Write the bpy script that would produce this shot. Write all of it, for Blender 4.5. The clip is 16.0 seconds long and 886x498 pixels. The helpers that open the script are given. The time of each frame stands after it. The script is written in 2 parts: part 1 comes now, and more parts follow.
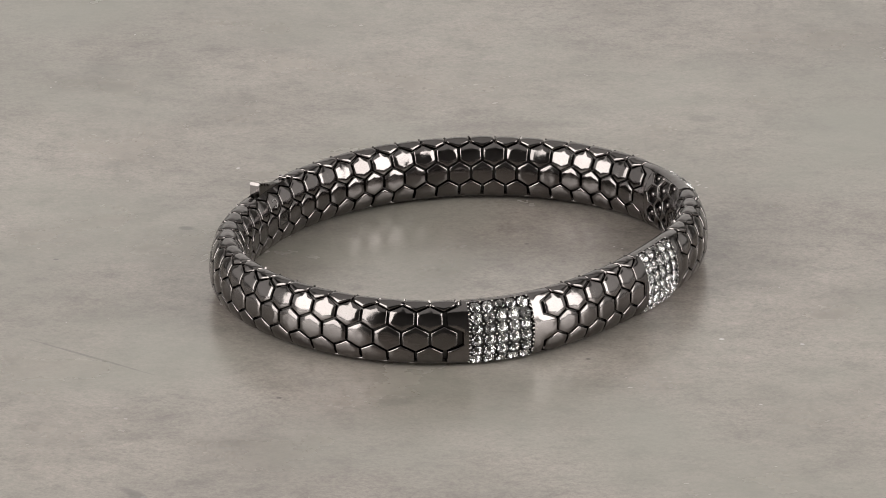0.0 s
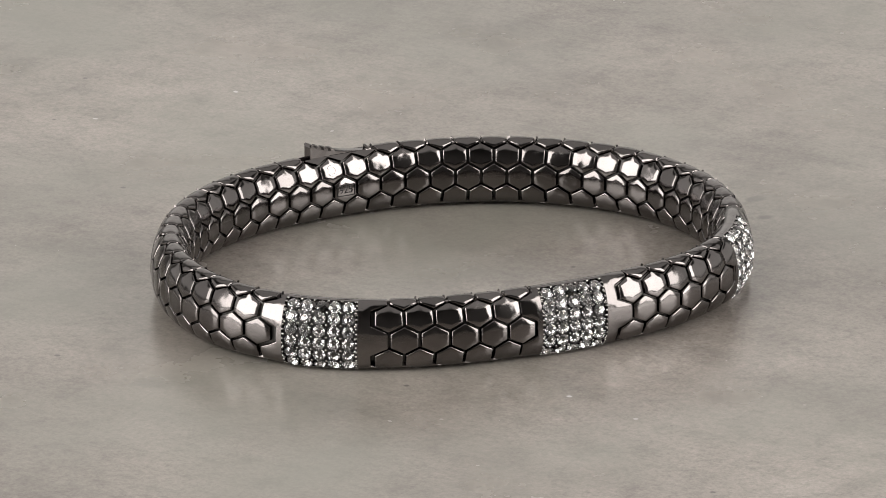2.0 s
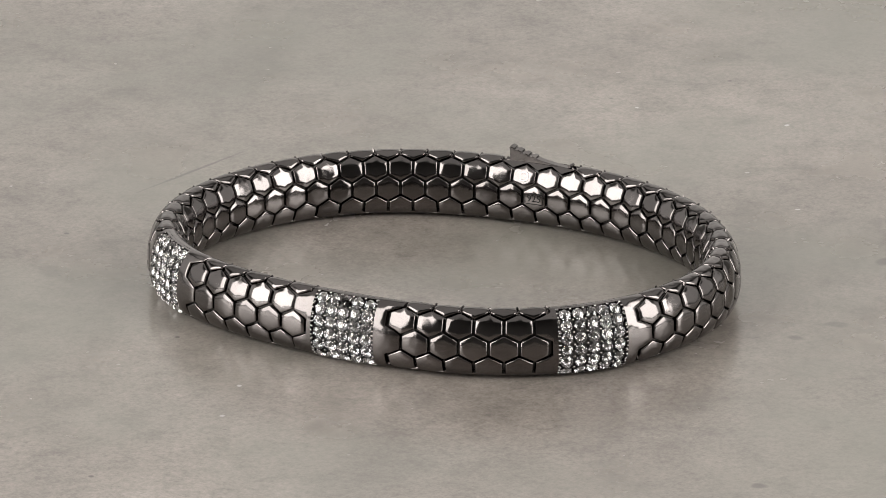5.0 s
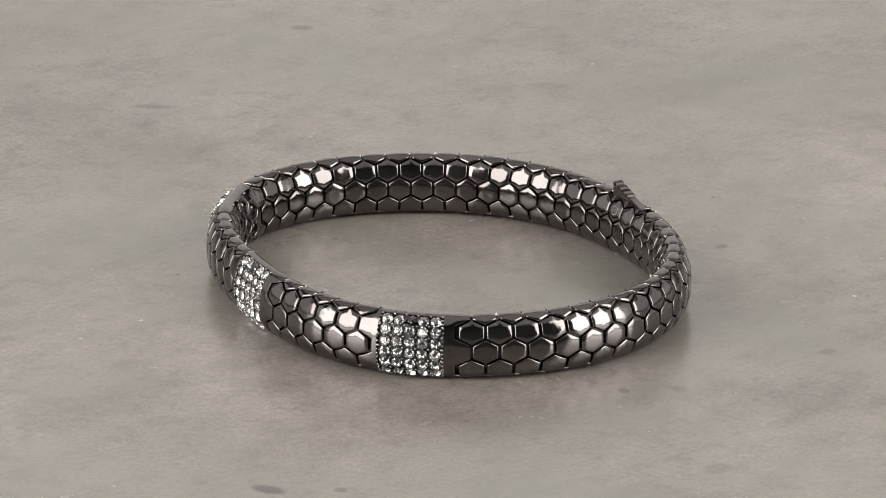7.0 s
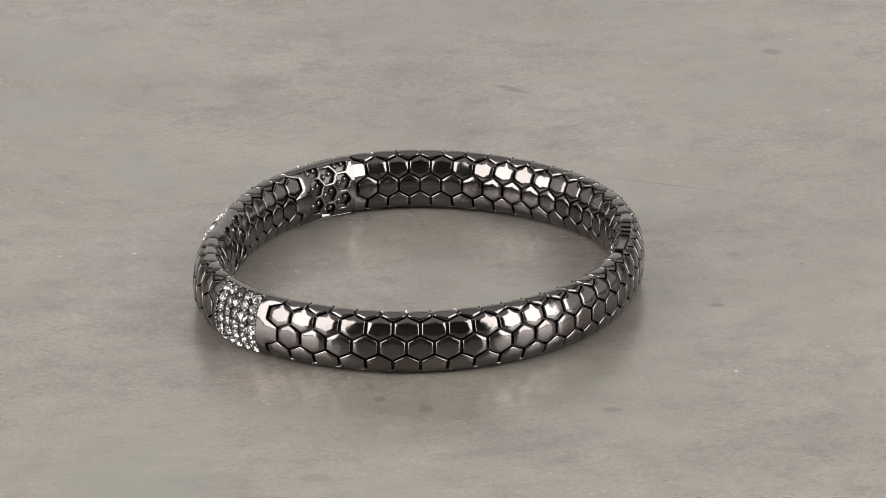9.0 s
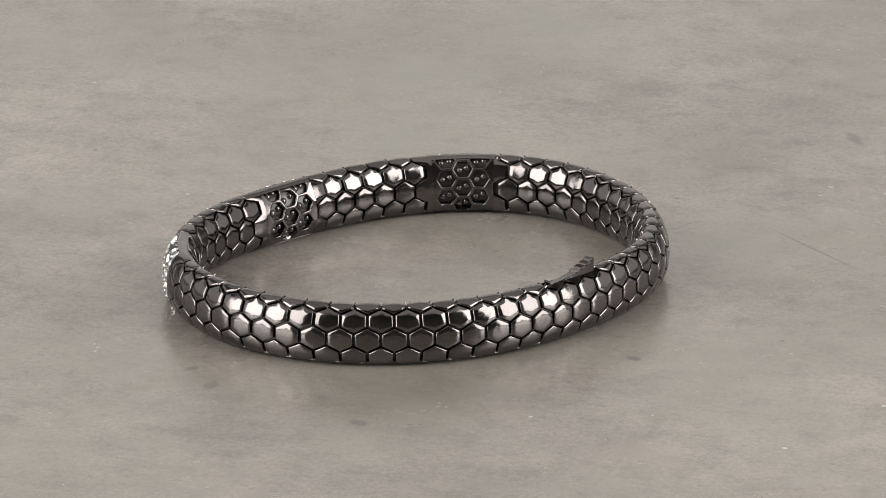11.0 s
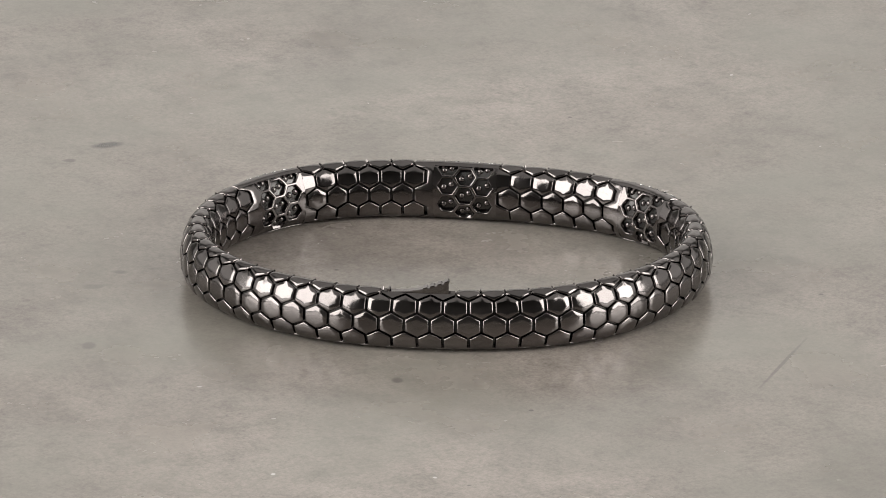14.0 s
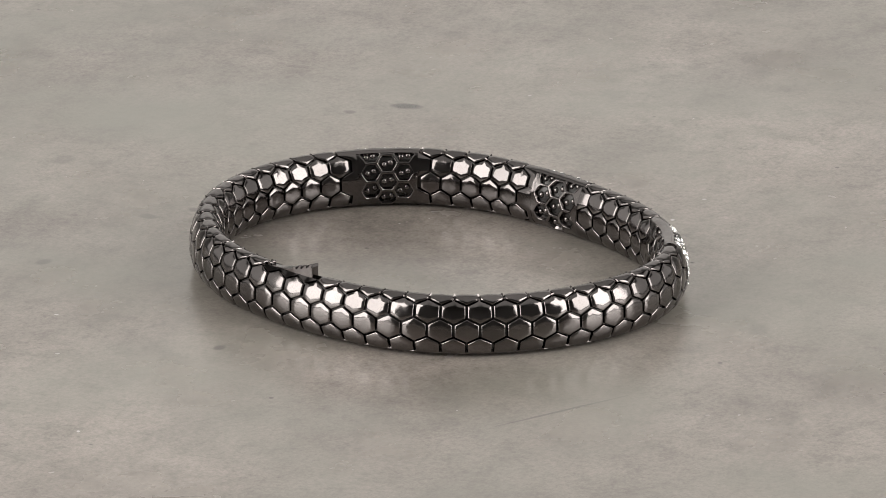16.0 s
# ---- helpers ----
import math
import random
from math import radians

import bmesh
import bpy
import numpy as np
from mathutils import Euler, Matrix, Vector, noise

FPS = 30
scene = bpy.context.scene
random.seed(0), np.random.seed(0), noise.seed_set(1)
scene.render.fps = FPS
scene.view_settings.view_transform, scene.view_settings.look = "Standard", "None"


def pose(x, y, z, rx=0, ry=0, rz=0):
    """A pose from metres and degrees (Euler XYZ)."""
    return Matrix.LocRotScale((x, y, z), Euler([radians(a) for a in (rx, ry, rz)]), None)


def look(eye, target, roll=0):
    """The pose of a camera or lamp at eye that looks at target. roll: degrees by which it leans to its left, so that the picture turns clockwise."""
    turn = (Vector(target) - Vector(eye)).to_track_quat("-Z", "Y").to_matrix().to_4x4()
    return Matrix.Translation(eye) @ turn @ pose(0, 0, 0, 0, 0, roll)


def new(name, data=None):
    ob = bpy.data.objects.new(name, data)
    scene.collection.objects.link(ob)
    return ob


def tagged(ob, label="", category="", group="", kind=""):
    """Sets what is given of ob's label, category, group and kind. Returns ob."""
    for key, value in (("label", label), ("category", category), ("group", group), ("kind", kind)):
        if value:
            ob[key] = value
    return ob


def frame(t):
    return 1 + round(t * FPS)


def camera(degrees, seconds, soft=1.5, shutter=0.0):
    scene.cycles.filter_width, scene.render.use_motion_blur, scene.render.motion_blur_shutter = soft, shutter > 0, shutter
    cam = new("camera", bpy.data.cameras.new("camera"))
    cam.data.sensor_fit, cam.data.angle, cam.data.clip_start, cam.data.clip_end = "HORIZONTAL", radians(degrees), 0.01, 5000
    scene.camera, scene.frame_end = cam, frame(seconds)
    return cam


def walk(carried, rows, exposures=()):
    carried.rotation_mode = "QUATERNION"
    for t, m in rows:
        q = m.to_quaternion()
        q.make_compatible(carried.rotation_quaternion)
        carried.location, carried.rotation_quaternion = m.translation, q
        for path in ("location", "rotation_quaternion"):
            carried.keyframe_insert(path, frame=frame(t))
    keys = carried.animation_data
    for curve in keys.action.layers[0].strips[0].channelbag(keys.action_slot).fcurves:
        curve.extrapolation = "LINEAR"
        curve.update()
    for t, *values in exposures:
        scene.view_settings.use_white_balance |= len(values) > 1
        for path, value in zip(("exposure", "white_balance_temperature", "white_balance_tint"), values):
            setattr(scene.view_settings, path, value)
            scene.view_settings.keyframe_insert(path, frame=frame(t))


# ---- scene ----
cam = camera(6.965, 16.0, soft=0.8)
TILT = 71.138
# seconds, camera x, y, z, turn of the stone disc in degrees
ROWS = [
    (0, 0.00392, -0.89294, 0.30727, -0.52),
    (0.5, 0.00336, -0.87118, 0.29958, -8.99),
    (1, 0.00295, -0.84927, 0.29188, -17.57),
    (1.5, 0.00244, -0.82869, 0.28498, -26.27),
    (2, 0.00183, -0.80916, 0.27819, -35.04),
    (2.5, 0.00111, -0.79518, 0.27345, -43.78),
    (3, 0.00029, -0.78969, 0.27176, -52.85),
    (3.5, -0.00072, -0.79213, 0.27274, -61.50),
    (4, -0.00165, -0.80068, 0.27594, -70.68),
    (4.2, -0.00220, -0.80560, 0.27773, -74.36),
    (4.55, -0.00314, -0.81638, 0.28170, -80.94),
    (4.9, -0.00406, -0.82862, 0.28620, -87.62),
    (5.25, -0.00493, -0.84163, 0.29098, -94.35),
    (5.6, -0.00571, -0.85454, 0.29573, -101.08),
    (5.95, -0.00639, -0.86695, 0.30029, -107.76),
    (6.3, -0.00691, -0.87875, 0.30460, -114.34),
    (6.5, -0.00709, -0.88539, 0.30696, -118.01),
    (7, -0.00723, -0.90124, 0.31273, -127.00),
    (7.5, -0.00707, -0.91509, 0.31782, -135.84),
    (8, -0.00597, -0.92363, 0.32109, -144.87),
    (8.5, -0.00495, -0.92529, 0.32182, -153.93),
    (9, -0.00365, -0.92369, 0.32161, -163.34),
    (9.5, -0.00306, -0.92294, 0.32165, -172.44),
    (10, -0.00218, -0.92264, 0.32180, -181.72),
    (10.2, -0.00194, -0.92214, 0.32174, -185.33),
    (10.55, -0.00159, -0.92112, 0.32155, -191.40),
    (10.9, -0.00137, -0.92014, 0.32137, -197.33),
    (11.25, -0.00122, -0.91955, 0.32132, -203.19),
    (11.6, -0.00110, -0.91983, 0.32153, -209.04),
    (11.95, -0.00095, -0.92084, 0.32196, -214.92),
    (12.3, -0.00071, -0.92243, 0.32252, -220.89),
    (12.5, -0.00054, -0.92312, 0.32279, -224.37),
    (13, 0.00017, -0.92535, 0.32353, -233.32),
    (13.5, 0.00073, -0.92873, 0.32449, -242.31),
    (14, 0.00162, -0.93011, 0.32462, -251.41),
    (14.5, 0.00263, -0.93075, 0.32457, -260.33),
    (15, 0.00417, -0.93302, 0.32503, -269.43),
    (15.5, 0.00534, -0.93485, 0.32533, -278.45),
    (16, 0.00669, -0.93609, 0.32539, -287.49),
]
walk(cam, [(t, pose(x, y, z, TILT, 0, 0)) for t, x, y, z, a in ROWS])

# ---- light: two bright soft lamps beside the camera, dimmer diffusers round and above the set ----
world = bpy.data.worlds.new("studio_world")
scene.world = world
world.use_nodes = True
world.node_tree.nodes["Background"].inputs[0].default_value = (0.86, 0.93, 1.0, 1)
world.node_tree.nodes["Background"].inputs[1].default_value = 0.02


def soft_lamp(name, eye, target, width, height, power, colour):
    data = bpy.data.lights.new(name, "AREA")
    data.shape, data.size, data.size_y, data.energy, data.color = "RECTANGLE", width, height, power, colour
    ob = new(name, data)
    ob.matrix_world = look(eye, target)
    return ob


WARM = (1.0, 0.965, 0.92)
soft_lamp("key_lamp_west", (-0.91, -0.46, 0.52), (0, 0, 0.12), 0.92, 1.0, 17.6, WARM)
soft_lamp("key_lamp_east", (0.945, -0.385, 0.52), (0, 0, 0.12), 0.73, 1.0, 15.0, WARM)
soft_lamp("overhead_lamp", (0, 0.12, 1.35), (0, 0.12, 0), 2.2, 2.2, 8.2, WARM)
soft_lamp("back_lamp", (0, 1.35, 0.62), (0, 0, 0.1), 1.7, 0.9, 3.2, WARM)
soft_lamp("side_lamp_west", (-1.35, 0.45, 0.5), (0, 0, 0.1), 1.3, 0.9, 2.6, WARM)
soft_lamp("side_lamp_east", (1.35, 0.45, 0.5), (0, 0, 0.1), 1.3, 0.9, 2.6, WARM)
scene.view_settings.exposure = -0.18


# ---- materials ----
def material(name):
    m = bpy.data.materials.new(name)
    m.use_nodes = True
    return m, m.node_tree.nodes, m.node_tree.links, m.node_tree.nodes["Principled BSDF"]


def node(nodes, kind, **values):
    n = nodes.new(kind)
    for key, value in values.items():
        n.inputs[key.replace("_", " ")].default_value = value
    return n


def ramp(nodes, links, source, stops):
    r = nodes.new("ShaderNodeValToRGB")
    while len(r.color_ramp.elements) < len(stops):
        r.color_ramp.elements.new(0.5)
    for e, (p, c) in zip(r.color_ramp.elements, stops):
        e.position, e.color = p, (c, c, c, 1) if isinstance(c, float) else (*c, 1)
    links.new(source, r.inputs[0])
    return r.outputs[0]


def metal(name, colour, rough, spread=0.05, per_object=0.0, bump=0.05):
    m, nodes, links, b = material(name)
    co = nodes.new("ShaderNodeTexCoord")
    grain = node(nodes, "ShaderNodeTexNoise", Scale=900.0, Detail=4.0)
    wear = node(nodes, "ShaderNodeTexNoise", Scale=160.0, Detail=5.0)
    for n in (grain, wear):
        links.new(co.outputs["Object"], n.inputs["Vector"])
    info = nodes.new("ShaderNodeObjectInfo")
    c1 = ramp(nodes, links, wear.outputs[0], [(0.3, tuple(c * 0.88 for c in colour)), (0.7, tuple(c * 1.08 for c in colour))])
    vary = nodes.new("ShaderNodeHueSaturation")
    mul = nodes.new("ShaderNodeMapRange")
    links.new(info.outputs["Random"], mul.inputs[0])
    mul.inputs[3].default_value, mul.inputs[4].default_value = 1 - per_object, 1 + per_object
    links.new(mul.outputs[0], vary.inputs["Value"])
    links.new(c1, vary.inputs["Color"])
    links.new(vary.outputs[0], b.inputs["Base Color"])
    b.inputs["Metallic"].default_value = 1.0
    rr = nodes.new("ShaderNodeMapRange")
    links.new(wear.outputs[0], rr.inputs[0])
    rr.inputs[1].default_value, rr.inputs[2].default_value = 0.3, 0.75
    rr.inputs[3].default_value, rr.inputs[4].default_value = rough - spread, rough + spread
    links.new(rr.outputs[0], b.inputs["Roughness"])
    bp = node(nodes, "ShaderNodeBump", Strength=bump, Distance=0.0001)
    links.new(grain.outputs[0], bp.inputs["Height"])
    # the slow waviness of a hand-polished surface
    wave = node(nodes, "ShaderNodeTexNoise", Scale=620.0, Detail=1.0)
    links.new(co.outputs["Object"], wave.inputs["Vector"])
    slow = node(nodes, "ShaderNodeBump", Strength=0.55, Distance=0.0001)
    links.new(wave.outputs[0], slow.inputs["Height"])
    links.new(bp.outputs[0], slow.inputs["Normal"])
    links.new(slow.outputs[0], b.inputs["Normal"])
    return m


GUNMETAL = metal("black_rhodium", (0.190, 0.176, 0.174), 0.14, 0.04, 0.18)
# near-black colour carries the shade deep in the narrow grooves and the slot
GROOVE = metal("shaded_groove", (0.075, 0.072, 0.07), 0.36, 0.1)
PLATE = metal("setting_plate", (0.085, 0.083, 0.082), 0.28, 0.08)
BRIGHT = metal("polished_rim", (0.42, 0.41, 0.40), 0.13, 0.05)
# mirror added to the pavilions to brighten the stones, for their inner reflections
GLINT_MIRROR = metal("added_pavilion_mirror", (0.84, 0.84, 0.86), 0.10, 0.03, 0.25)
DARK = metal("engraved_black", (0.03, 0.03, 0.03), 0.5, 0.1)


def gem_material():
    m, nodes, links, b = material("clear_zirconia")
    b.inputs["Base Color"].default_value = (0.96, 0.97, 0.98, 1)
    b.inputs["Roughness"].default_value = 0.07
    b.inputs["IOR"].default_value = 2.0
    b.inputs["Transmission Weight"].default_value = 1.0
    info = nodes.new("ShaderNodeObjectInfo")
    links.new(ramp(nodes, links, info.outputs["Random"], [(0.0, (0.93, 0.92, 0.91)), (1.0, (1.0, 1.0, 1.0))]), b.inputs["Base Color"])
    return m


GEM = gem_material()


def stone_material():
    m, nodes, links, b = material("grey_stone")
    co = nodes.new("ShaderNodeTexCoord")
    P = co.outputs["Object"]

    def tex(scale, detail, rough=0.55, stretch=None, turn=0.0, shift=0.0):
        mp = nodes.new("ShaderNodeMapping")
        mp.inputs["Scale"].default_value = stretch or (1, 1, 1)
        mp.inputs["Rotation"].default_value = (0, 0, turn)
        mp.inputs["Location"].default_value = (shift, shift * 0.7, 0)
        links.new(P, mp.inputs[0])
        n = node(nodes, "ShaderNodeTexNoise", Scale=scale, Detail=detail, Roughness=rough)
        links.new(mp.outputs[0], n.inputs["Vector"])
        return n.outputs[0]

    def mix(kind, fac, a, bb):
        x = nodes.new("ShaderNodeMix")
        x.data_type, x.blend_type = "RGBA", kind
        if isinstance(fac, float):
            x.inputs[0].default_value = fac
        else:
            links.new(fac, x.inputs[0])
        for sock, val in ((x.inputs[6], a), (x.inputs[7], bb)):
            if isinstance(val, tuple):
                sock.default_value = (*val, 1)
            else:
                links.new(val, sock)
        return x.outputs[2]

    clouds = ramp(nodes, links, tex(16.0, 6.0, 0.6), [(0.32, (0.196, 0.174, 0.155)), (0.5, (0.265, 0.236, 0.212)), (0.68, (0.330, 0.296, 0.269))])
    streaks = ramp(nodes, links, tex(40.0, 5.0, 0.6, (1, 2.6, 1), 0.6, 3.0), [(0.22, 0.84), (0.5, 1.0), (0.8, 1.06)])
    mottle = ramp(nodes, links, tex(190.0, 7.0, 0.68, None, 0, 1.0), [(0.27, 0.70), (0.5, 1.0), (0.75, 1.11)])
    grain = ramp(nodes, links, tex(1100.0, 3.0, 0.7), [(0.25, 0.76), (0.5, 1.0), (0.75, 1.18)])
    fine = ramp(nodes, links, tex(2600.0, 2.0, 0.6, None, 0.8, 2.0), [(0.25, 0.86), (0.5, 1.0), (0.75, 1.12)])
    green = ramp(nodes, links, tex(22.0, 4.0, 0.55, None, 1.0, 7.0), [(0.42, 0.0), (0.70, 0.85)])
    patches = ramp(nodes, links, tex(34.0, 7.0, 0.66, None, 0.4, 11.0), [(0.34, 0.78), (0.47, 1.0), (0.70, 1.05)])
    col = mix("MULTIPLY", 1.0, clouds, streaks)
    col = mix("MULTIPLY", 1.0, col, patches)
    col = mix("MULTIPLY", 1.0, col, mottle)
    col = mix("MULTIPLY", 1.0, col, grain)
    col = mix("MULTIPLY", 1.0, col, fine)
    col = mix("MIX", green, col, (0.232, 0.226, 0.196))
    # pits: rare dark points; crumbs: rare pale points
    vor = node(nodes, "ShaderNodeTexVoronoi", Scale=130.0)
    links.new(P, vor.inputs["Vector"])
    pick = nodes.new("ShaderNodeSeparateColor")
    links.new(vor.outputs["Color"], pick.inputs[0])
    near = ramp(nodes, links, vor.outputs["Distance"], [(0.03, 1.0), (0.055, 0.0)])
    for channel, limit, tint in ((0, 0.90, (0.10, 0.094, 0.088)), (1, 0.95, (0.50, 0.48, 0.46))):
        rare = ramp(nodes, links, pick.outputs[channel], [(limit, 0.0), (limit + 0.01, 0.8)])
        both = nodes.new("ShaderNodeMath")
        both.operation = "MULTIPLY"
        links.new(near, both.inputs[0])
        links.new(rare, both.inputs[1])
        col = mix("MIX", both.outputs[0], col, tint)
    # stains with a place of their own: x, y, half length, half width, turn, strength, tint
    warp = tex(260.0, 4.0)
    for x, y, a, w, turn, k, tint in STAINS:
        mp = nodes.new("ShaderNodeMapping")
        mp.vector_type = "TEXTURE"
        mp.inputs["Location"].default_value = (x, y, 0)
        mp.inputs["Rotation"].default_value = (0, 0, radians(turn))
        mp.inputs["Scale"].default_value = (a, w, 1)
        links.new(P, mp.inputs[0])
        ln = nodes.new("ShaderNodeVectorMath")
        ln.operation = "LENGTH"
        links.new(mp.outputs[0], ln.inputs[0])
        add = nodes.new("ShaderNodeMath")
        add.operation = "ADD"
        links.new(ln.outputs["Value"], add.inputs[0])
        links.new(warp, add.inputs[1])
        half = nodes.new("ShaderNodeMath")
        half.operation = "MULTIPLY"
        links.new(add.outputs[0], half.inputs[0])
        half.inputs[1].default_value = 0.6
        col = mix("MIX", ramp(nodes, links, half.outputs[0], [(0.62, k), (0.90, 0.0)]), col, tint)
    links.new(col, b.inputs["Base Color"])
    links.new(ramp(nodes, links, tex(55.0, 5.0, 0.6, None, 0.3, 5.0), [(0.3, 0.18), (0.7, 0.30)]), b.inputs["Roughness"])
    b.inputs["Specular IOR Level"].default_value = 0.75
    bp = node(nodes, "ShaderNodeBump", Strength=0.12, Distance=0.0002)
    links.new(tex(900.0, 5.0, 0.6), bp.inputs["Height"])
    links.new(bp.outputs[0], b.inputs["Normal"])
    return m


DARKSTAIN, PALE = (0.085, 0.080, 0.075), (0.62, 0.60, 0.58)
STAINS = [
    (0.0778, 0.0232, 0.0028, 0.0015, 100, 0.95, DARKSTAIN),
    (0.0727, 0.0301, 0.0012, 0.0010, 80, 0.55, DARKSTAIN),
    (-0.0317, -0.0845, 0.0034, 0.0011, 126, 0.60, DARKSTAIN),
    (-0.0744, -0.0908, 0.0022, 0.0017, 126, 0.55, DARKSTAIN),
    (0.0392, 0.0624, 0.0028, 0.0022, 0, 0.30, DARKSTAIN),
    (0.0234, 0.0370, 0.0010, 0.0013, 126, 0.45, DARKSTAIN),
    (0.0187, 0.0421, 0.0012, 0.0016, 162, 0.40, DARKSTAIN),
    (-0.0041, 0.0493, 0.0016, 0.0012, 162, 0.50, DARKSTAIN),
    (-0.0014, -0.0517, 0.0028, 0.0017, 0, 0.25, DARKSTAIN),
    (-0.0301, 0.0147, 0.0012, 0.0009, 0, 0.60, DARKSTAIN),
    (-0.0404, -0.0352, 0.0112, 0.00035, 141.4, 0.50, DARKSTAIN),
    (0.0393, -0.0283, 0.00042, 0.00035, 0, 0.80, PALE),
    (0.0494, -0.0301, 0.00035, 0.00042, 26, 0.50, PALE),
    (-0.0581, 0.0405, 0.00035, 0.00049, 62, 0.80, PALE),
    (-0.0658, 0.0215, 0.00028, 0.00042, 288, 0.80, PALE),
    (-0.0241, 0.0400, 0.00028, 0.00042, 162, 0.70, PALE),
]
STONE = stone_material()


def paint(name, colour):
    m, nodes, links, b = material(name)
    co = nodes.new("ShaderNodeTexCoord")
    n = node(nodes, "ShaderNodeTexNoise", Scale=3.0, Detail=5.0)
    links.new(co.outputs["Object"], n.inputs["Vector"])
    links.new(ramp(nodes, links, n.outputs[0], [(0.3, tuple(c * 0.93 for c in colour)), (0.7, colour)]), b.inputs["Base Color"])
    b.inputs["Roughness"].default_value = 0.8
    return m


WALL = paint("grey_wall_paint", (0.22, 0.215, 0.21))
BACK = paint("pale_wall_paint", (0.5, 0.49, 0.47))


# ---- mesh helpers ----
def part(name, bm, mat, parent, label=""):
    me = bpy.data.meshes.new(name)
    bm.to_mesh(me)
    bm.free()
    return part_of(name, me, mat, parent, label)


def part_of(name, me, mat, parent, label=""):
    if not me.materials:
        me.materials.append(mat)
    ob = new(name, me)
    ob.parent = parent
    if label:
        tagged(ob, label)
    return ob


def smooth(bm, limit=50):
    bm.normal_update()
    for f in bm.faces:
        f.smooth = True
    for e in bm.edges:
        if len(e.link_faces) == 2 and e.calc_face_angle(0) > radians(limit):
            e.smooth = False


def box(bm, lo, hi, m=None):
    c = [(lo[i] + hi[i]) / 2 for i in range(3)]
    s = [hi[i] - lo[i] for i in range(3)]
    mm = Matrix.Translation(c) @ Matrix.Diagonal((*s, 1))
    bmesh.ops.create_cube(bm, size=1, matrix=(m @ mm) if m else mm)


# ---- the studio: stone disc, table, walls ----
def stone_disc():
    bm = bmesh.new()
    radius, n = 0.42, 128
    rings = [(0.0, 0.0), (0.2, 0.0), (radius - 0.003, 0.0), (radius - 0.001, -0.001), (radius, -0.003), (radius, -0.017), (radius - 0.003, -0.02)]
    top = bm.verts.new((0, 0, 0))
    prev = None
    for r, z in rings[1:]:
        ring = [bm.verts.new((r * math.cos(k * math.tau / n), r * math.sin(k * math.tau / n), z)) for k in range(n)]
        for k in range(n):
            if prev is None:
                bm.faces.new((top, ring[k], ring[(k + 1) % n]))
            else:
                bm.faces.new((prev[k], ring[k], ring[(k + 1) % n], prev[(k + 1) % n]))
        prev = ring
    bm.faces.new(prev[::-1])
    smooth(bm, 30)
    me = bpy.data.meshes.new("ground")
    bm.to_mesh(me)
    bm.free()
    me.materials.append(STONE)
    return tagged(new("ground", me), "mottled grey honed stone turntable disc, slowly turning", "stone surface", kind="structure")


ground = stone_disc()


def slab(name, lo, hi, mat, label, category):
    bm = bmesh.new()
    box(bm, lo, hi)
    bmesh.ops.bevel(bm, geom=bm.edges[:], offset=0.004, segments=2, affect="EDGES")
    me = bpy.data.meshes.new(name)
    bm.to_mesh(me)
    bm.free()
    me.materials.append(mat)
    return tagged(new(name, me), label, category, kind="structure")


slab("floor", (-1.9, -1.9, -0.05), (1.9, 1.9, -0.02), WALL, "plain grey painted studio table top", "floor")
slab("wall_north", (-1.9, 1.9, -0.05), (1.9, 2.0, 2.2), BACK, "pale grey painted studio back wall", "wall")
slab("wall_south", (-1.9, -2.0, -0.05), (1.9, -1.9, 2.2), WALL, "dark grey painted studio wall", "wall")
slab("wall_west", (-2.0, -2.0, -0.05), (-1.9, 2.0, 2.2), WALL, "dark grey painted studio wall", "wall")
slab("wall_east", (1.9, -2.0, -0.05), (2.0, 2.0, 2.2), WALL, "dark grey painted studio wall", "wall")
slab("ceiling", (-2.0, -2.0, 2.2), (2.0, 2.0, 2.3), WALL, "dark grey painted studio ceiling", "ceiling")

# ---- the bracelet: an oval ring with an oval section ----
MM = 0.001
RW, RISE, DROP = 2.40, 4.72, 3.40
SQUARE_TOP, SQUARE_LOW = 2.0, 2.35
CENTRE = (6.5, -4.5)
# mean radius and the waves by which the outline leaves a circle: (cosine, sine) once, twice, ... round
RADIUS = 30.71
WAVES = ((-0.690, 0.651), (-1.913, 2.679), (0.057, 0.377), (0.223, 0.140), (-0.021, -0.060), (-0.025, 0.092))
N_PHI = 2880


def oval():
    p = np.linspace(0, math.tau, N_PHI + 1)
    r = RADIUS + sum(a * np.cos(m * p) + b * np.sin(m * p) for m, (a, b) in enumerate(WAVES, 1))
    pts = np.stack([CENTRE[0] + r * np.cos(p), CENTRE[1] + r * np.sin(p)], -1)
    return pts, np.concatenate([[0], np.cumsum(np.linalg.norm(np.diff(pts, axis=0), axis=1))])


LINE, ARC = oval()
LENGTH = float(ARC[-1])


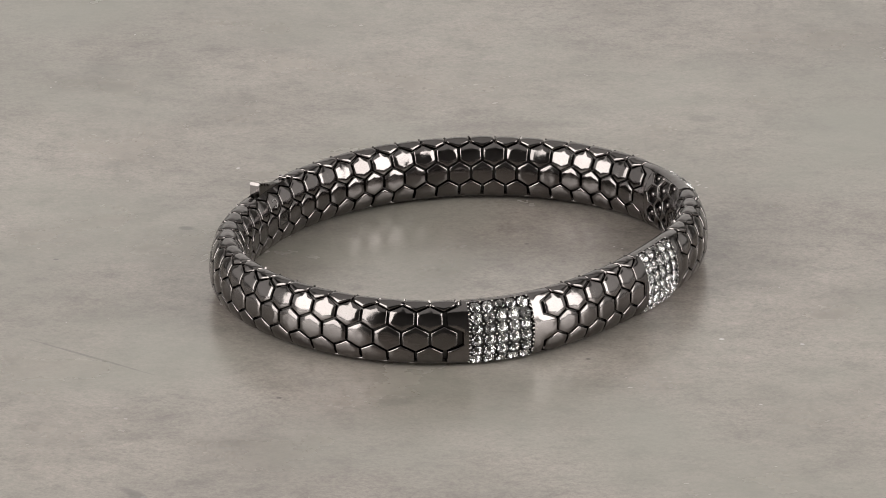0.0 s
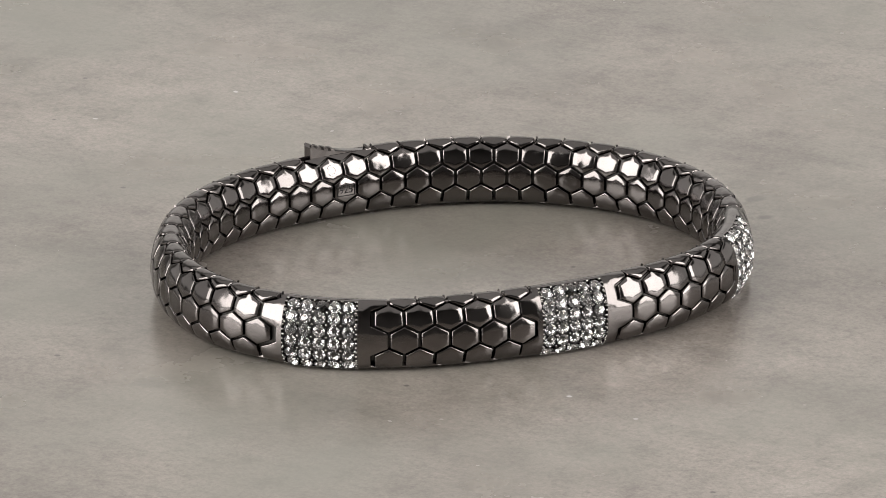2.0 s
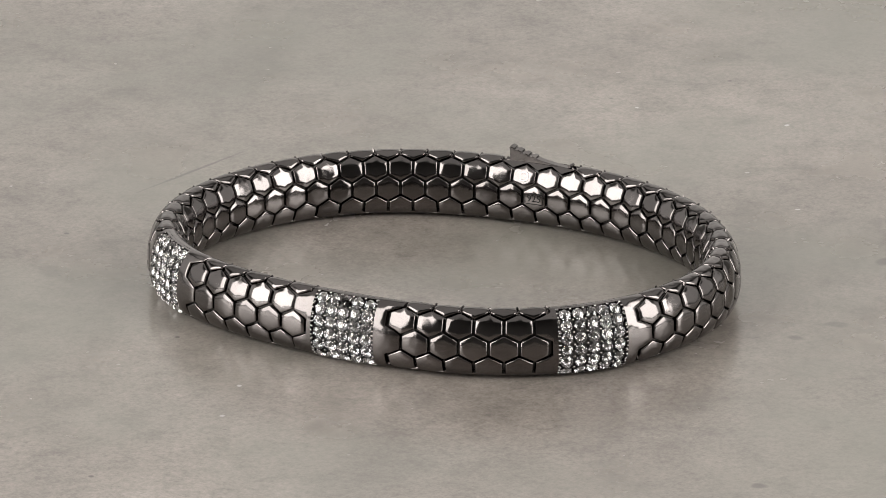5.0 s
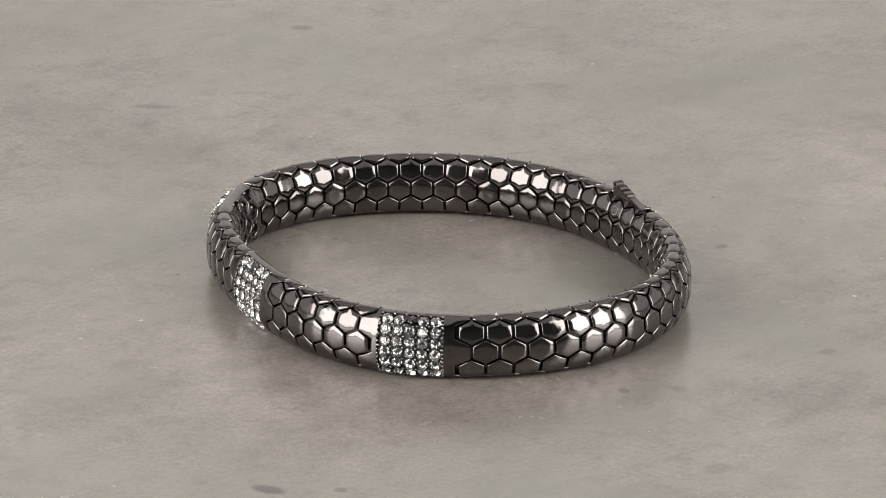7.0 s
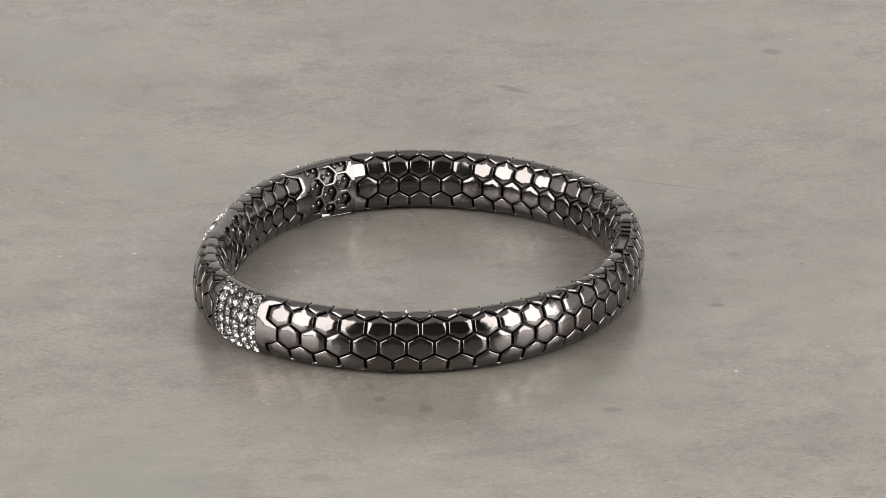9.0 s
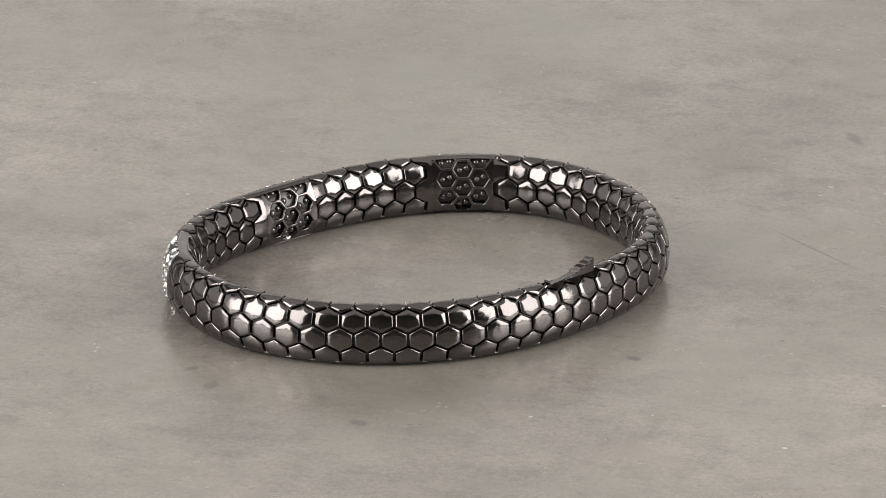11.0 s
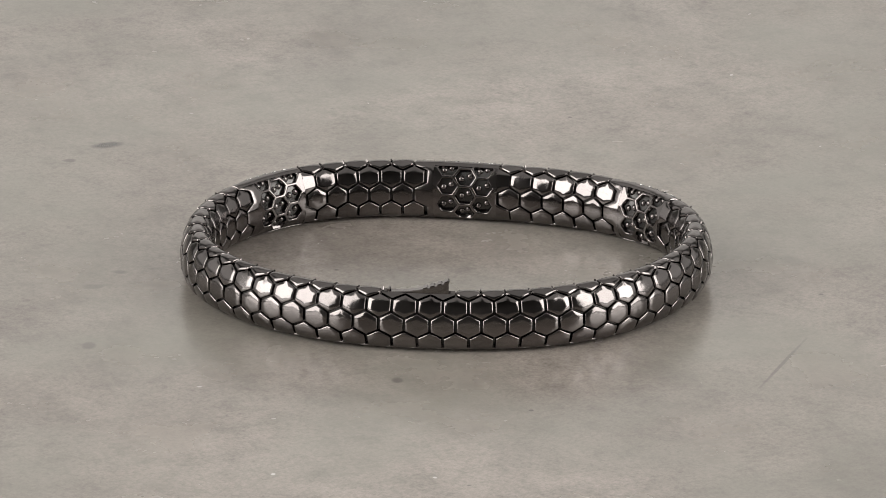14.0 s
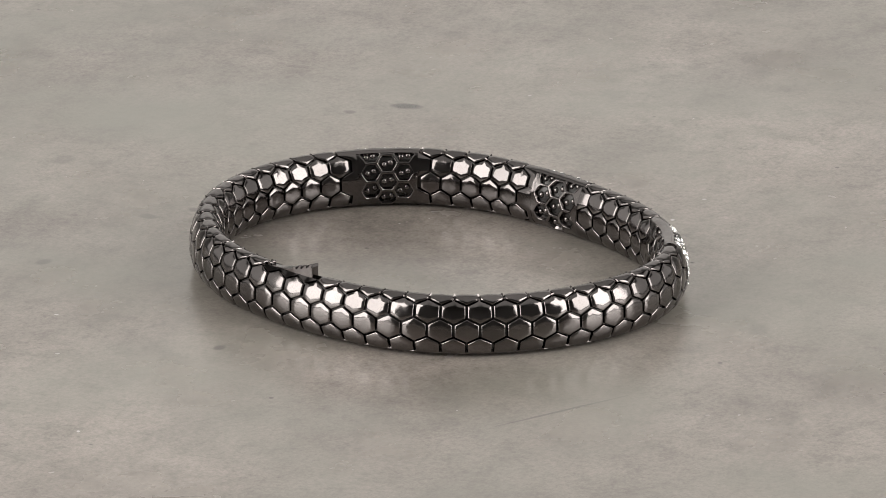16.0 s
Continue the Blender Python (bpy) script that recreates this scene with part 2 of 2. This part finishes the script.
def section():
    v = np.linspace(math.pi / 2, math.pi / 2 - math.tau, 1441)
    c, s = np.cos(v), np.sin(v)
    e = np.where(s > 0, 2 / SQUARE_TOP, 2 / SQUARE_LOW)
    q = np.stack([RW * np.sign(c) * np.abs(c) ** e, np.where(s > 0, RISE, DROP) * np.sign(s) * np.abs(s) ** e], -1)
    d = np.concatenate([[0], np.cumsum(np.linalg.norm(np.diff(q, axis=0), axis=1))])
    even = np.linspace(0, d[-1], 401)
    q = np.stack([np.interp(even, d, q[:, 0]), np.interp(even, d, q[:, 1])], -1)
    t = np.roll(q[:-1], -3, 0) - np.roll(q[:-1], 3, 0)
    t /= np.linalg.norm(t, axis=1, keepdims=True)
    nrm = np.stack([-t[:, 1], t[:, 0]], -1)
    return q, np.concatenate([nrm, nrm[:1]]), even


SEC_Q, SEC_N, SEC_D = section()
GIRTH = float(SEC_D[-1])


def on_line(u):
    u %= LENGTH
    return np.array([np.interp(u, ARC, LINE[:, 0]), np.interp(u, ARC, LINE[:, 1])])


def skin(u, w, h=0.0):
    """A point of the ring's surface: u mm along it, w mm round the section from its top outwards, h mm proud."""
    c = on_line(u)
    d = on_line(u + 0.8) - on_line(u - 0.8)
    d /= np.linalg.norm(d)
    f = (w % GIRTH) / GIRTH * 400
    i, f = int(f) % 400, f - int(f)
    q = SEC_Q[i] * (1 - f) + SEC_Q[i + 1] * f
    n = SEC_N[i] * (1 - f) + SEC_N[i + 1] * f
    side = q[0] + h * n[0]
    return Vector((c[0] + d[1] * side, c[1] - d[0] * side, DROP + q[1] + h * n[1])) * MM


def skin_frame(u, w, h=0.0):
    """A pose on the surface: x along the ring, y up round the section, z outwards."""
    p = skin(u, w, h)
    x = (skin(u + 0.2, w, h) - skin(u - 0.2, w, h)).normalized()
    y = (skin(u, w - 0.2, h) - skin(u, w + 0.2, h)).normalized()
    z = x.cross(y)
    return Matrix.Translation(p) @ Matrix((x, y, z)).transposed().to_4x4()


bracelet = tagged(new("bracelet"), "dark gunmetal snakeskin bangle with three clear stone panels", "bracelet")
PANELS = (154.85, 183.5, 212.3)
PITCH = 3.2996
ROW = GIRTH / 8
ODD, EVEN = 7.35, 7.35 + PITCH / 2


def spread(k):
    """Places along the long plain side, a little wider at its start than at its end."""
    return k * PITCH + 0.46 * math.sin(math.pi * k / 37)


SLOT = PANELS[2] + EVEN + spread(18) - LENGTH


def core():
    bm = bmesh.new()
    nu, nw = 216, 40
    grid = [[bm.verts.new(skin(i * LENGTH / nu, j * GIRTH / nw, -0.66)) for j in range(nw)] for i in range(nu)]
    for i in range(nu):
        for j in range(nw):
            a, b = grid[i], grid[(i + 1) % nu]
            bm.faces.new((a[j], a[(j + 1) % nw], b[(j + 1) % nw], b[j]))
    smooth(bm, 60)
    bmesh.ops.recalc_face_normals(bm, faces=bm.faces[:])
    return part("core_tube", bm, GROOVE, bracelet, "tube under the scales, coloured near-black for the groove shade")


core()


def hexagon(f, scale):
    """A point of the scale's outline, f from 0 to 6 round it, in pitches and rows."""
    corners = [(0, 2 / 3), (-0.5, 1 / 3), (-0.5, -1 / 3), (0, -2 / 3), (0.5, -1 / 3), (0.5, 1 / 3)]
    a, b = corners[int(f) % 6], corners[(int(f) + 1) % 6]
    f -= int(f)
    return (a[0] + (b[0] - a[0]) * f) * scale, (a[1] + (b[1] - a[1]) * f) * scale


def scale_faces(bm, u, w, lift, tilt, fine=False):
    rings = [(0.5, -0.005), (0.845, -0.022), (0.89, -0.058), (0.927, -0.13), (0.946, -0.24), (0.952, -0.70)]
    n = 12
    if fine:
        rings = [(0.26, -0.003), (0.5, -0.014), (0.7, -0.04), (0.82, -0.075), (0.885, -0.13), (0.925, -0.21), (0.945, -0.32), (0.952, -0.70)]
        n = 24
    tu, tw = tilt
    mid = bm.verts.new(skin(u, w, lift))
    prev = None
    for s, h in rings:
        ring = []
        for k in range(n):
            a, b = hexagon(6 * k / n, s)
            ring.append(bm.verts.new(skin(u + a * PITCH * 0.975, w - b * ROW, h + (lift + tu * a + tw * b) * (h > -0.4))))
        for k in range(n):
            if prev is None:
                bm.faces.new((mid, ring[k], ring[(k + 1) % n]))
            else:
                bm.faces.new((prev[k], ring[k], ring[(k + 1) % n], prev[(k + 1) % n]))
        prev = ring


def scales():
    rng = random.Random(4)
    hidden = bmesh.new()
    for row in range(8):
        # the scales that would touch a panel are one with its frame and left out here
        start, count = ODD if row % 2 else EVEN, 5
        places = [p + start + k * PITCH for p in PANELS[:2] for k in range(count)]
        places += [PANELS[2] + start + spread(k) for k in range(count + 33)]
        for u in places:
            away = abs((u - SLOT + LENGTH / 2) % LENGTH - LENGTH / 2)
            if row == 0 and away < 4.0:
                continue
            lift, tilt = rng.uniform(-0.025, 0.03), (rng.uniform(-0.06, 0.06), rng.uniform(-0.06, 0.06))
            if row == 4:
                scale_faces(hidden, u, row * ROW, -0.03, (0, 0))
                continue
            bm = bmesh.new()
            scale_faces(bm, u, row * ROW, lift + (0.07 if row == 0 else 0.0), tilt, row == 0)
            if row == 0:
                # the burrs that stand up at the seams of the top row
                for side in (-1, 1):
                    at = skin_frame(u + PITCH * rng.uniform(0.46, 0.50), side * ROW * 0.31, -0.02) @ pose(0, 0, 0, rng.uniform(-20, 20), rng.uniform(-10, 45), 0)
                    bmesh.ops.create_cone(bm, cap_ends=True, segments=6, radius1=0.19 * MM, radius2=0.11 * MM, depth=rng.uniform(0.35, 0.55) * MM, matrix=at)
            smooth(bm, 45 if row == 0 else 31)
            ob = part("scale", bm, GUNMETAL, bracelet)
            if row == 0:
                pit = bmesh.new()
                for _ in range(rng.choice((1, 1, 2))):
                    bmesh.ops.create_icosphere(pit, subdivisions=1, radius=rng.uniform(0.07, 0.13) * MM, matrix=skin_frame(u + rng.uniform(-0.7, 0.7), rng.uniform(-0.6, 0.7), lift - 0.05))
                smooth(pit, 80)
                part("pit", pit, DARK, ob)
    smooth(hidden, 75)
    tagged(part("underside", hidden, GUNMETAL, bracelet, "row of gunmetal scales resting on the stone"), kind="stuff")


# ---- the stone panels ----
def brilliant():
    bm = bmesh.new()
    r, n = 0.76, 8
    rings = [(0.39, 0.30, 0.5), (0.58, 0.19, 0.0), (r, 0.02, 0.5), (r, -0.03, 0.5), (0.40, -0.33, 0.0)]
    loops = []
    for rad, z, shift in rings:
        loops.append([bm.verts.new((rad * math.cos((k + shift) * math.tau / n) * MM, rad * math.sin((k + shift) * math.tau / n) * MM, z * MM)) for k in range(n)])
    bm.faces.new(loops[0])
    for a, b, s in ((0, 1, 0), (1, 2, 1), (3, 4, 0)):
        A, B = loops[a], loops[b]
        for k in range(n):
            if s == 0:
                bm.faces.new((A[k], B[k], B[(k + 1) % n]))
                bm.faces.new((A[k], B[(k + 1) % n], A[(k + 1) % n]))
            else:
                bm.faces.new((A[k], B[(k - 1) % n], B[k]))
                bm.faces.new((A[k], B[k], A[(k + 1) % n]))
    for k in range(n):
        bm.faces.new((loops[2][k], loops[3][k], loops[3][(k + 1) % n], loops[2][(k + 1) % n]))
    tip = bm.verts.new((0, 0, -0.58 * MM))
    for k in range(n):
        bm.faces.new((loops[4][k], tip, loops[4][(k + 1) % n]))
    bmesh.ops.recalc_face_normals(bm, faces=bm.faces[:])
    # the facets below the girdle take the added mirror
    for f in bm.faces:
        if f.calc_center_median().z < -0.04 * MM:
            f.material_index = 1
    me = bpy.data.meshes.new("gem")
    bm.to_mesh(me)
    bm.free()
    me.materials.append(GEM)
    me.materials.append(GLINT_MIRROR)
    return me


WIN_U, WIN_TOP, WIN_LOW = 3.98, 0.52, 9.4
REAR_TOP, REAR_LOW = GIRTH - 1.0, GIRTH - 9.3
GEM_MESH = brilliant()


def frame_end(w, side):
    """How far a panel's frame reaches: it takes in half of every second scale, so its end follows the scales in a zigzag."""
    row = w / ROW
    near = ODD - PITCH / 2 if side > 0 else PANELS[2] - PANELS[1] - EVEN - 4.5 * PITCH
    d = min(0.5, max(0.0, (abs(row - round(row)) - 1 / 3) * 3))
    long = (round(row) % 2 == 0) == (side > 0)
    return near + PITCH / 2 * (1 - d if long else d) - (0.0 if long else 0.16)


def frame_shell(u0):
    """The smooth metal box of a panel, sunk behind the stones and behind the honeycomb."""
    bm = bmesh.new()
    def lines(base, cuts):
        for c in cuts:
            base = [b for b in base if abs(b - c) > 0.12] + [c - 0.06, c + 0.06]
        return sorted(base)
    inner = lines(list(np.linspace(-4.56, 4.56, 19)), (-WIN_U, WIN_U, -4.5, 4.5))
    base = [(j + f) * ROW for j in range(8) for f in (0, 1 / 6, 0.25, 0.32, 0.345, 0.5, 0.655, 0.68, 0.75, 5 / 6)]
    ws = lines(base, (WIN_TOP, WIN_LOW, REAR_TOP, REAR_LOW))
    edge = ((0.34, 0.0), (0.15, -0.06), (0.09, -0.17), (0.07, -0.70))
    def height(u, w):
        if abs(u) < WIN_U and WIN_TOP < w < WIN_LOW:
            return -0.58
        if abs(u) < 4.5 and REAR_LOW < w < REAR_TOP:
            return -0.60
        return 0.02
    grid = [[bm.verts.new(skin(u0 - frame_end(w, -1) + e, w, h)) for w in ws] for e, h in edge[::-1]]
    grid += [[bm.verts.new(skin(u0 + u, w, height(u, w))) for w in ws] for u in inner]
    grid += [[bm.verts.new(skin(u0 + frame_end(w, 1) - e, w, h)) for w in ws] for e, h in edge]
    n = len(ws)
    for i in range(len(grid) - 1):
        for j in range(n):
            f = bm.faces.new((grid[i][j], grid[i][(j + 1) % n], grid[i + 1][(j + 1) % n], grid[i + 1][j]))
            if 4 <= i < 3 + len(inner):
                w = (ws[j] + ws[j + 1]) / 2 if j < n - 1 else GIRTH - 0.05
                f.material_index = 1 if height((inner[i - 4] + inner[i - 3]) / 2, w) < -0.3 else 0
    bmesh.ops.recalc_face_normals(bm, faces=bm.faces[:])
    smooth(bm, 40)
    ob = part("setting_frame", bm, GUNMETAL, bracelet, "smooth gunmetal frame holding rows of clear stones")
    ob.data.materials.append(PLATE)
    return ob


def beads(u0, us, ws, parent):
    bm = bmesh.new()
    for u in us:
        for w in ws:
            bmesh.ops.create_icosphere(bm, subdivisions=1, radius=0.185 * MM, matrix=skin_frame(u0 + u, w, -0.04))
    for u in (-WIN_U, WIN_U):
        for w in np.arange(ws[0], ws[-1] + 0.1, 0.545):
            bmesh.ops.create_icosphere(bm, subdivisions=1, radius=0.17 * MM, matrix=skin_frame(u0 + u * 0.985, w, -0.04))
    smooth(bm, 80)
    return tagged(part("beading", bm, BRIGHT, parent, "small round metal prongs between the stones"), kind="stuff")


CELL, WIDEN = 1.53, 1.1
CELLS = [(0, -2), (0, 0), (0, 2)] + [(s, d) for s in (-1, 1) for d in (-1, 1, -3)]
MIDDLE = GIRTH - 5.15


def cell_at(col, d):
    return col * 1.5 * CELL * WIDEN, MIDDLE - d * CELL * math.sqrt(3) / 2


def honeycomb(u0, parent):
    rng = random.Random(int(u0) + 7)
    for col, d in CELLS:
        cu, cw = cell_at(col, d)
        bm = bmesh.new()
        loops = []
        for rad, h in ((1.0, -0.62), (1.0, 0.024), (0.91, 0.024), (0.87, -0.02), (0.835, -0.11), (0.815, -0.62)):
            loop = []
            for k in range(12):
                a0, a1 = (k // 2) * math.pi / 3, (k // 2 + 1) * math.pi / 3
                f = 0.5 * (k % 2)
                x = WIDEN * CELL * rad * ((1 - f) * math.cos(a0) + f * math.cos(a1))
                y = CELL * rad * ((1 - f) * math.sin(a0) + f * math.sin(a1))
                loop.append(bm.verts.new(skin(u0 + cu + x, cw - y, h)))
            loops.append(loop)
        for A, B in zip(loops, loops[1:]):
            for k in range(12):
                bm.faces.new((A[k], B[k], B[(k + 1) % 12], A[(k + 1) % 12]))
        bmesh.ops.recalc_face_normals(bm, faces=bm.faces[:])
        smooth(bm, 50)
        part("honeycomb_cell", bm, GUNMETAL, parent)
        # the pointed backs of the stones, seen in their seats through the cell
        pin = bmesh.new()
        for dx, dy in ((-0.5, 0.25), (0.48, -0.15)):
            at = skin_frame(u0 + cu + dx * WIDEN + rng.uniform(-0.1, 0.1), cw + dy + rng.uniform(-0.1, 0.1), -0.74)
            bmesh.ops.create_icosphere(pin, subdivisions=2, radius=0.5 * MM, matrix=at)
        smooth(pin, 80)
        part("stone_seat", pin, GUNMETAL, parent)


def webs(u0, parent):
    """Solid metal between the honeycomb and the frame."""
    bm = bmesh.new()
    for col in range(-2, 3):
        for d in range(-4, 5):
            if (d - col) % 2 or (col, d) in CELLS:
                continue
            cu, cw = cell_at(col, d)
            ring = [(cu + CELL * WIDEN * math.cos(k * math.pi / 3), cw + CELL * math.sin(k * math.pi / 3)) for k in range(6)]
            mid = bm.verts.new(skin(u0 + min(max(cu, -4.5), 4.5), cw, 0.024))
            loop = [bm.verts.new(skin(u0 + min(max(a, -4.62), 4.62), b, 0.024)) for a, b in ring]
            for k in range(6):
                bm.faces.new((mid, loop[k], loop[(k + 1) % 6]))
    bmesh.ops.recalc_face_normals(bm, faces=bm.faces[:])
    smooth(bm, 60)
    part("inner_web", bm, GUNMETAL, parent)


def stone_panel(u0):
    shell = frame_shell(u0)
    step = 1.53
    us = [(k - 2) * step for k in range(5)]
    wstep = 1.46
    ws = [WIN_TOP + 0.80 + k * wstep for k in range(6)]
    rng = random.Random(int(u0))
    for u in us:
        for w in ws:
            ob = part_of("gem", GEM_MESH, GEM, shell)
            ob.matrix_basis = skin_frame(u0 + u, w, -0.12) @ pose(0, 0, 0, rng.uniform(-11, 11), rng.uniform(-11, 11), rng.uniform(0, 45))
    beads(u0, [(k - 2.5) * step for k in range(6)], [ws[0] + (k - 0.5) * wstep for k in range(7)], shell)
    honeycomb(u0, shell)
    webs(u0, shell)


for centre in PANELS:
    stone_panel(centre)


# ---- the clasp: a thumb lever standing up from a slot in the top ----
def slot_edge(u):
    """How far the top row reaches down at u, between the points of the scales below it."""
    f = ((u - SLOT) / PITCH) % 1.0
    return ROW * (1 / 3 + abs(f - 0.5) * 2 / 3)


def lever():
    base = bmesh.new()
    n, m = 24, 9
    lo, hi = SLOT - 1.46 * PITCH, SLOT + 1.46 * PITCH
    top = [[base.verts.new(skin(lo + i * (hi - lo) / n, (j - (m - 1) / 2) * 0.19, -0.55)) for j in range(m)] for i in range(n + 1)]
    for i in range(n):
        for j in range(m - 1):
            base.faces.new((top[i][j], top[i][j + 1], top[i + 1][j + 1], top[i + 1][j]))
    bmesh.ops.recalc_face_normals(base, faces=base.faces[:])
    smooth(base, 50)
    slot = part("clasp_slot", base, GROOVE, bracelet, "narrow dark slot in the top edge")
    # the two rails along the slot
    for s in (-1, 1):
        rail = bmesh.new()
        grid = []
        for i in range(49):
            u = lo + i * (hi - lo) / 48
            low = slot_edge(u) - 0.10
            grid.append([rail.verts.new(skin(u, s * w, h)) for w, h in ((0.66, -0.6), (0.66, -0.06), (0.70, -0.01), (low - 0.02, -0.03), (low, -0.12), (low + 0.02, -0.8))])
        for a, b in zip(grid, grid[1:]):
            for k in range(5):
                rail.faces.new((a[k], a[k + 1], b[k + 1], b[k]))
        rail.faces.new(grid[0])
        rail.faces.new(grid[-1][::-1])
        bmesh.ops.recalc_face_normals(rail, faces=rail.faces[:])
        smooth(rail, 40)
        part("slot_rail", rail, GUNMETAL, slot)
    tail, reach = SLOT - 3.75, 7.75
    def rise(f):
        return -0.22 + 0.42 * f + 1.28 * f ** 2.2
    bm = bmesh.new()
    rows = []
    steps = 24
    for i in range(steps + 1):
        f = i / steps
        z = rise(f) - (0.12 if i == steps else 0.0)
        fr = skin_frame(tail + reach * f, 0.0, 0.0)
        wide = 0.50 + 0.16 * f
        rows.append([bm.verts.new(fr @ (Vector((0, y, zz)) * MM)) for y, zz in ((-wide, -0.5), (-wide, z - 0.1), (-wide + 0.1, z), (wide - 0.1, z), (wide, z - 0.1), (wide, -0.5))])
    for a, b in zip(rows, rows[1:]):
        for k in range(6):
            bm.faces.new((a[k], a[(k + 1) % 6], b[(k + 1) % 6], b[k]))
    bm.faces.new(rows[0])
    bm.faces.new(rows[-1][::-1])
    bmesh.ops.recalc_face_normals(bm, faces=bm.faces[:])
    smooth(bm, 35)
    arm = part("clasp_lever", bm, GUNMETAL, bracelet, "wedge-shaped thumb lever with a ridged top")
    for k in range(4):
        f = 0.60 + 0.122 * k
        slope = math.degrees(math.atan2(rise(f + 0.02) - rise(f - 0.02), 0.04 * reach))
        rb = bmesh.new()
        box(rb, (-0.34 * MM, -0.70 * MM, -0.25 * MM), (0.34 * MM, 0.70 * MM, 0.16 * MM), skin_frame(tail + reach * f, 0.0, 0.0) @ pose(0, 0, rise(f) * MM, 0, -slope, 0))
        bmesh.ops.bevel(rb, geom=rb.edges[:], offset=0.09 * MM, segments=2, affect="EDGES")
        smooth(rb, 60)
        part("ridge", rb, GUNMETAL, arm)
    pin = bmesh.new()
    bmesh.ops.create_cone(pin, cap_ends=True, segments=14, radius1=0.2 * MM, radius2=0.2 * MM, depth=1.1 * MM, matrix=skin_frame(tail - 0.25, 0.0, 0.0) @ pose(0, 0, 0, 90, 0, 0))
    smooth(pin, 50)
    part("hinge_pin", pin, GUNMETAL, slot)


lever()


def hallmark():
    """The fineness mark on an inner scale, with its thin border, and the round maker's mark on the scale above."""
    at = skin_frame(SLOT, 6 * ROW, 0.02) @ pose(0, 0, 0, 0, 0, 180)
    curve = bpy.data.curves.new("mark", "FONT")
    curve.body, curve.size, curve.align_x, curve.align_y, curve.extrude = "925", 1.25 * MM, "CENTER", "CENTER", 0.02 * MM
    tmp = new("mark", curve)
    me = bpy.data.meshes.new_from_object(tmp.evaluated_get(bpy.context.evaluated_depsgraph_get()))
    bpy.data.objects.remove(tmp)
    ob = part_of("hallmark", me, DARK, bracelet, "small stamped hallmark reading 925")
    ob.matrix_basis = at
    for lo, hi in (((-1.15, 0.62), (1.15, 0.70)), ((-1.15, -0.70), (1.15, -0.62)), ((-1.23, -0.64), (-1.15, 0.64)), ((1.15, -0.64), (1.23, 0.64))):
        bm = bmesh.new()
        box(bm, (lo[0] * MM, lo[1] * MM, -0.04 * MM), (hi[0] * MM, hi[1] * MM, 0.025 * MM))
        part("border", bm, DARK, ob)
    ring = bmesh.new()
    at = skin_frame(SLOT + PITCH / 2, 7 * ROW, 0.0)
    turn = [radians(40 + 290 * k / 20) for k in range(21)]
    loops = [[ring.verts.new(at @ (Vector((r * math.cos(a), r * math.sin(a), z)) * MM)) for a in turn] for r, z in ((0.46, -0.05), (0.50, 0.05), (0.62, 0.05), (0.66, -0.05))]
    for A, B in zip(loops, loops[1:]):
        for k in range(20):
            ring.faces.new((A[k], A[k + 1], B[k + 1], B[k]))
    bmesh.ops.recalc_face_normals(ring, faces=ring.faces[:])
    smooth(ring, 40)
    part("maker_mark", ring, BRIGHT, bracelet, "small round raised maker's mark")


hallmark()
scales()


# ---- what turns ----
def motions():
    turn = [(t, pose(0, 0, 0, 0, 0, a)) for t, x, y, z, a in ROWS]
    walk(ground, turn)
    walk(bracelet, turn)


motions()
